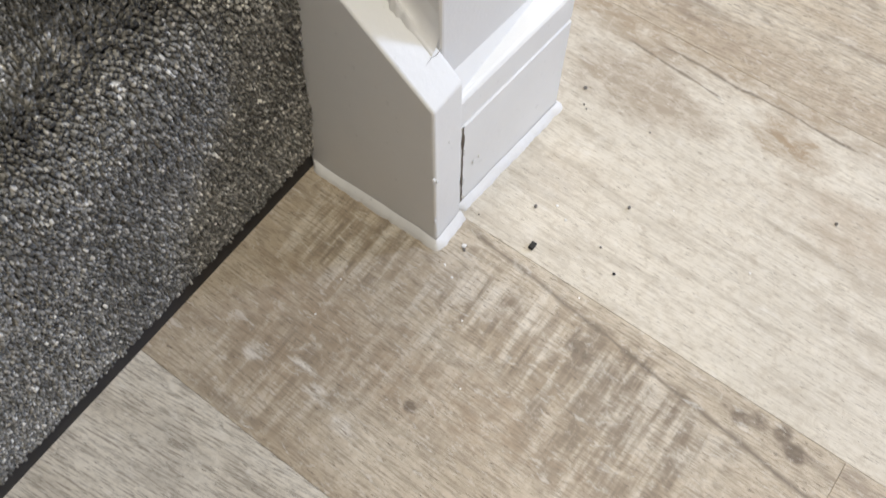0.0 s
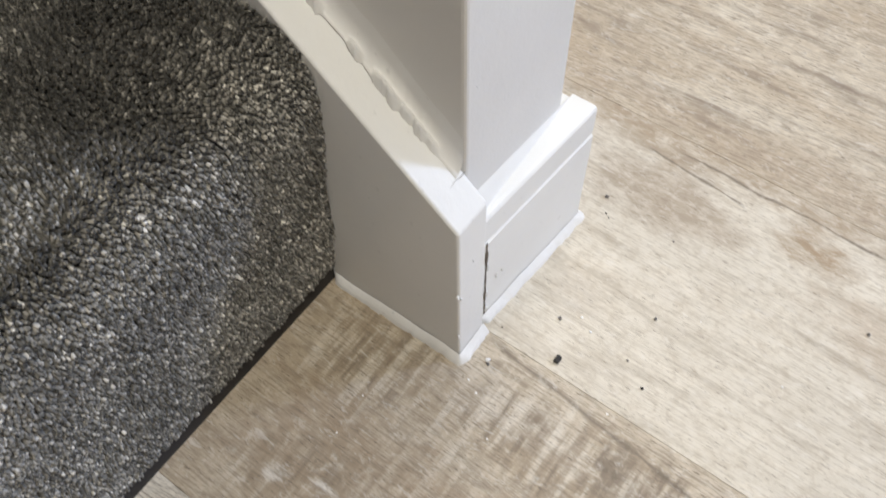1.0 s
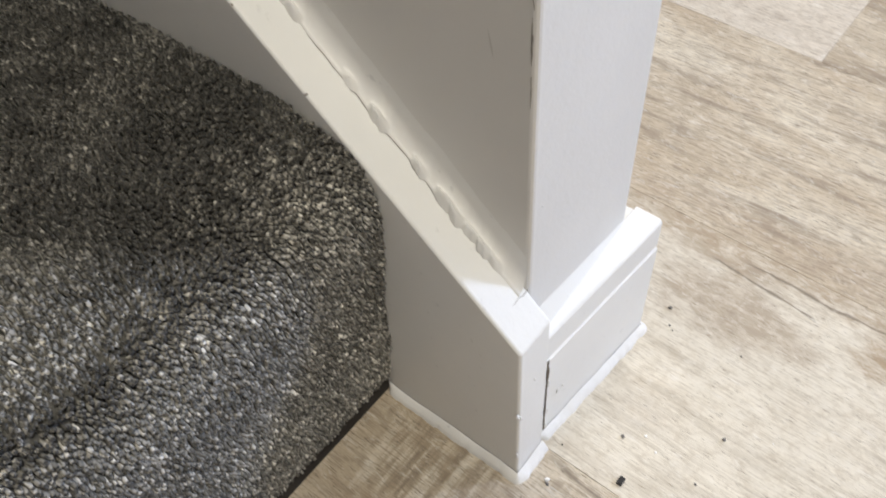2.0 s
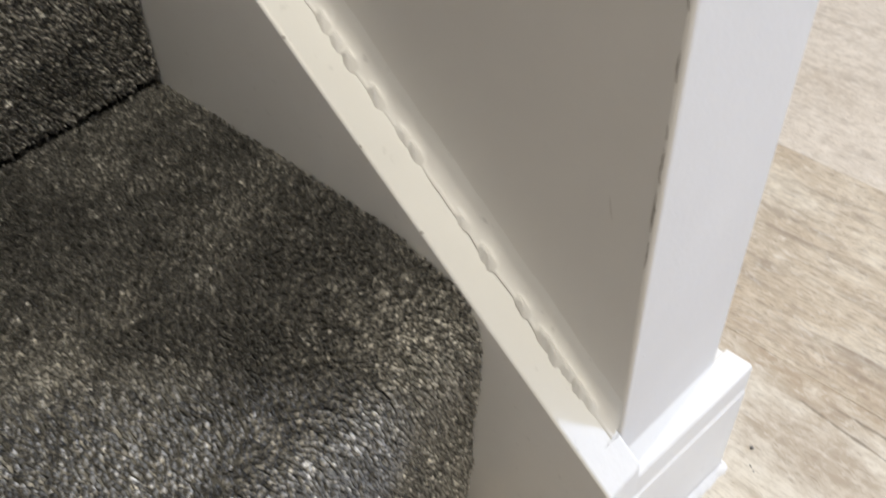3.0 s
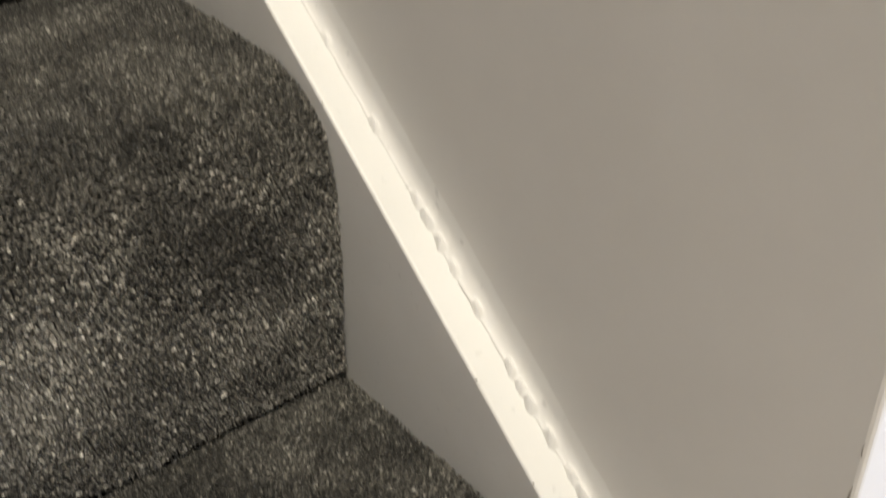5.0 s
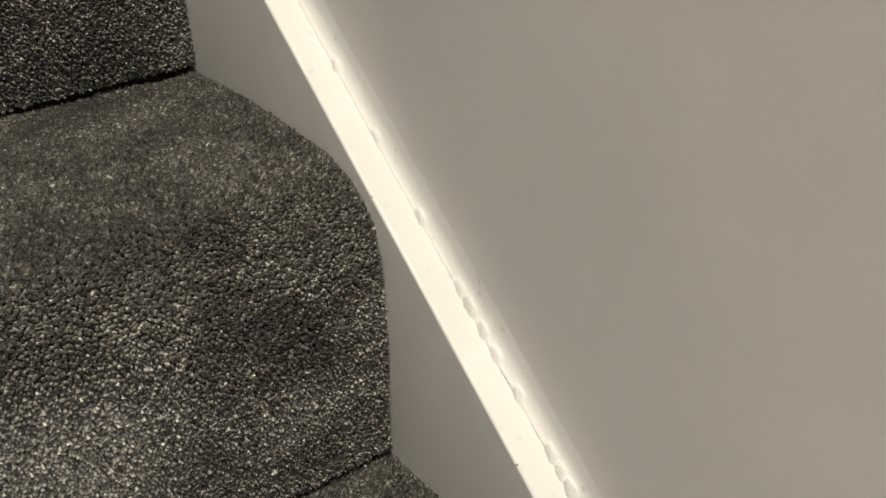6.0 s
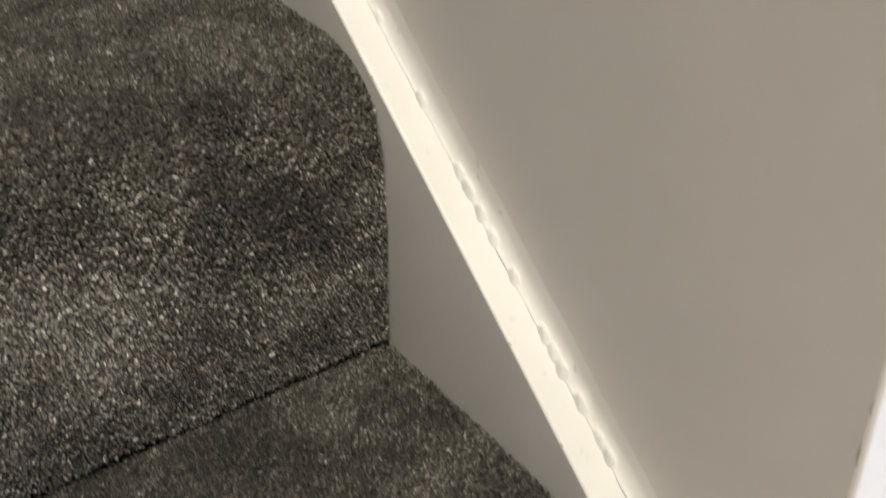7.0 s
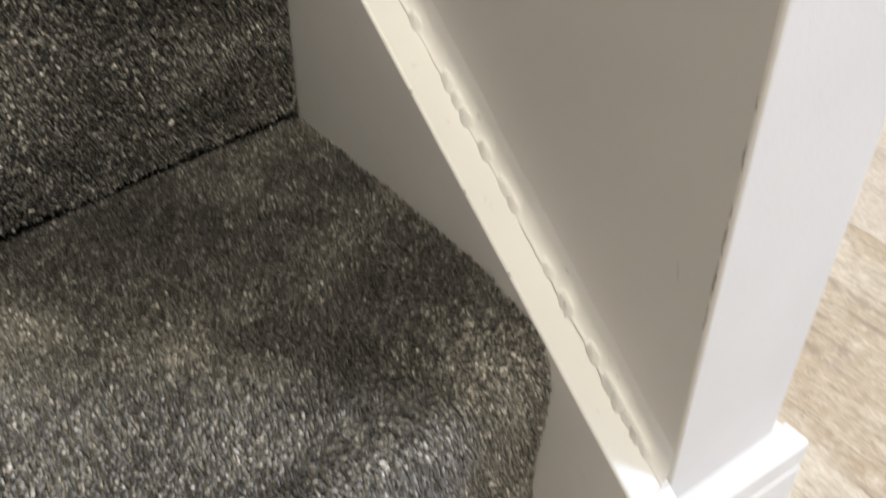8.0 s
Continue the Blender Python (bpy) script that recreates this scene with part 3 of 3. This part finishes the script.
def tufts(name, prof, x0, x1, seed, parent, droop, tilts=(), s_from=0.0, s_to=9.0, gap=0.0016):
    """Twisted yarn ends standing close together on the step; droop: how far those of the riser hang down; the tests
    pick places where the pile leans another way, one imitating window light.
    """
    g = np.random.default_rng(seed)
    d = np.gradient(prof, axis=0)
    d /= np.linalg.norm(d, axis=1)[:, None]
    s = np.concatenate([[0], np.cumsum(np.hypot(*np.diff(prof, axis=0).T))])
    ss, xx = np.meshgrid(np.arange(max(s_from, 0.0), min(s_to, s[-1]), gap), np.arange(x0, x1, gap), indexing="ij")
    xx = xx + gap * 0.5 * (np.arange(ss.shape[0]) % 2)[:, None]
    ss, xx = ss.ravel(), xx.ravel()
    ss = ss + g.uniform(-0.45, 0.45, ss.size) * gap
    xx = np.minimum(xx + g.uniform(-0.45, 0.45, xx.size) * gap, -0.0007)
    y, z = np.interp(ss, s, prof[:, 0]), np.interp(ss, s, prof[:, 1])
    ty, tz = np.interp(ss, s, d[:, 0]), np.interp(ss, s, d[:, 1])
    n = ss.size
    along = np.stack([np.zeros(n), ty, tz], 1)
    across = np.tile([1.0, 0, 0], (n, 1))
    up = np.cross(across, along)
    hang = 0.6 + (droop - 0.6) * np.clip((tz - 0.3) / 0.6, 0, 1)
    for test, amount in tilts:
        w = 1 / (1 + np.exp(-np.clip(test(xx, y, z), -30, 30)))
        hang = hang * (1 - w) + amount * w
    lie_s, lie_x = smooth_field(xx, ss, seed + 1, 9), smooth_field(xx, ss, seed + 2, 11)
    lean = up + along * (0.34 * lie_s - hang + g.normal(0, 0.15, n))[:, None] + across * (0.28 * lie_x + g.normal(0, 0.13, n))[:, None]
    lean /= np.linalg.norm(lean, axis=1)[:, None]
    root = np.stack([xx, y, z], 1) - up * 0.0045
    h = (0.0058 + 0.0003 * smooth_field(xx, ss, seed + 3, 16) + g.normal(0, 0.00055, n)).clip(0.0042, 0.0085)
    rad = g.uniform(0.00078, 0.00118, n)
    e1 = np.cross(lean, across + 0.01)
    e1 /= np.linalg.norm(e1, axis=1)[:, None]
    e2 = np.cross(lean, e1)
    twist = g.uniform(0, 6.28, n)
    verts = np.zeros((n, 13, 3))
    for ring, (hh, rr, tw) in enumerate(((0.0, 0.7, 0.0), (0.74, 1.0, 0.7), (0.93, 0.86, 1.1))):
        for k in range(4):
            a = twist + tw + k * 2 * np.pi / 4
            wob = g.uniform(0.75, 1.2, n)
            verts[:, ring * 4 + k] = root + lean * (h * hh)[:, None] + (e1 * np.cos(a)[:, None] + e2 * np.sin(a)[:, None]) * (rad * rr * wob)[:, None]
    verts[:, 12] = root + lean * h[:, None] + e1 * (g.normal(0, 0.0004, n))[:, None]
    verts[:, :, 0] = np.minimum(verts[:, :, 0], -0.00015)
    tri = []
    for k in range(4):
        j = (k + 1) % 4
        tri += [(k, j, 4 + j), (k, 4 + j, 4 + k), (4 + k, 4 + j, 8 + j), (4 + k, 8 + j, 8 + k), (8 + k, 8 + j, 12)]
    tri = np.array(tri)
    faces = (tri[None] + (np.arange(n) * 13)[:, None, None]).reshape(-1, 3)
    me = bpy.data.meshes.new(name)
    me.vertices.add(n * 13)
    me.vertices.foreach_set("co", verts.reshape(-1))
    me.loops.add(faces.size)
    me.loops.foreach_set("vertex_index", faces.reshape(-1).astype(np.int32))
    me.polygons.add(len(faces))
    me.polygons.foreach_set("loop_start", np.arange(0, faces.size, 3, dtype=np.int32))
    me.polygons.foreach_set("use_smooth", np.ones(len(faces), dtype=bool))
    me.update(calc_edges=True)
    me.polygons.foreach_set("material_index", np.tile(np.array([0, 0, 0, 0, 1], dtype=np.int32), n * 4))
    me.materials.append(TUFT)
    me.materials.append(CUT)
    ob = new(name, me)
    ob.parent = parent
    return tagged(ob, kind="stuff")


def sheet(pts, x0, x1, nx, sink):
    bm = bmesh.new()
    d = np.gradient(pts, axis=0)
    d /= np.linalg.norm(d, axis=1)[:, None]
    rows = [[bm.verts.new((x0 + (x1 - x0) * i / nx, y + tz * sink, z - ty * sink)) for i in range(nx + 1)] for (y, z), (ty, tz) in zip(pts, d)]
    for a, b in zip(rows, rows[1:]):
        for i in range(nx):
            bm.faces.new((a[i], a[i + 1], b[i + 1], b[i]))
    return bm


stair_carpet = tagged(new("stair_carpet"), "grey speckled twist-pile carpet fitted over the stairs", "carpet", kind="structure")
TUFTED = -0.275
blob = lambda cx, cz, rx, rz: (lambda x, y, z: (1 - np.hypot((x - cx) / rx, (z - cz) / rz)) * 5)
PILE_TILTS = {
    # Pile tipped back inside the window-lit area, putting that light's edge into shape.
    0: ((lambda x, y, z: np.minimum((-1.3 * x - y + 0.004) / 0.008, (z - 0.2005) / 0.0026), -0.4),),
    # Two riser patches: one tilted to look darker, one lighter.
    1: ((blob(-0.085, 0.335, 0.05, 0.022), -0.35), (blob(-0.17, 0.305, 0.05, 0.035), 0.8)),
}
for s in range(STEPS):
    yf = YC if s == 0 else Y1 + (s - 1) * GOING
    yb = Y1 + s * GOING
    zf = 0.0205 if s == 0 else Z1 + (s - 1) * RISE + 0.0045
    zt = Z1 + s * RISE
    prof = step_profile(yf, yb + 0.008, zf, zt, NEXT if s else FIRST)
    step = part("carpet_step", sheet(prof[::4], ROOM_X0, -0.0002, 8, 0.0036), PILE, stair_carpet, smooth=True)
    if s < 3:
        tufts("carpet_pile", prof, TUFTED, -0.0004, 40 + s, step, (0.78, 0.12, 0.12)[s], PILE_TILTS.get(s, ()), 0.0015, 9.0 if s < 2 else 0.13)
# Near-black so the gap under the first riser carries its shade as colour.
tagged(part("stair_carcass", prism([(YC + 0.004, 0.0), (YC + 0.004, 0.02), (YC + 0.012, 0.021)] + [q for s in range(STEPS) for q in (((YC if s == 0 else Y1 + (s - 1) * GOING) + 0.012, Z1 + s * RISE - 0.012), (Y1 + s * GOING + 0.012, Z1 + s * RISE - 0.012))] + [(Y1 + (STEPS - 1) * GOING + 0.012, 0.0)], "x", ROOM_X0 + 0.001, -0.001), DARK), "stair carcass under the carpet, blackened for the shade in its foot gap", "staircase", kind="structure")
tagged(part("wall_stairhead", box(ROOM_X0, W, Y1 + STEPS * GOING - GOING + 0.02, Y1 + STEPS * GOING - GOING + 0.06, 0.0, 2.9), WALL), "plain white wall", "wall", kind="structure")

# ---- floor planks ----
SEAMS = [-0.918, -0.718, -0.528, -0.338, -0.1473, 0.0236, 0.2145, 0.405, 0.595, 0.785, 0.975, 1.165, 1.355, 1.545, 1.735, 1.925, 2.115, 2.305, 2.495, 2.598]
LONG, JOINT = 1.22, 0.00006
FIRST_END = {-0.1473: -0.2447, 0.0236: -0.86, 0.2145: -0.55, 0.405: -1.2096, -0.338: -0.5}
LOOK = {-0.1473: OAK_BROWN, 0.0236: OAK_CREAM, 0.2145: OAK_EDGE, 0.405: OAK_FAR, -0.338: OAK_GREY}
rest = [OAK_MORE, OAK_FAR, OAK_EDGE]
rng = random.Random(9)
for i, (xa, xb) in enumerate(zip(SEAMS, SEAMS[1:])):
    end = FIRST_END.get(xa, rng.uniform(-1.1, 0.0))
    ya = end
    while ya > ROOM_Y0:
        ya -= LONG
    while ya < ROOM_Y1:
        y0, y1 = max(ya, ROOM_Y0), min(ya + LONG, ROOM_Y1)
        mat = LOOK.get(xa) if abs(ya - end) < 0.01 else None
        if mat is None:
            mat = rest[rng.randrange(3)]
        if y1 - y0 > 0.01:
            part("plank", box(xa + JOINT, xb - JOINT, y0 + JOINT, y1 - JOINT, -0.0014, 0.0, 0.0002, 1), mat, room_floor)
        ya += LONG
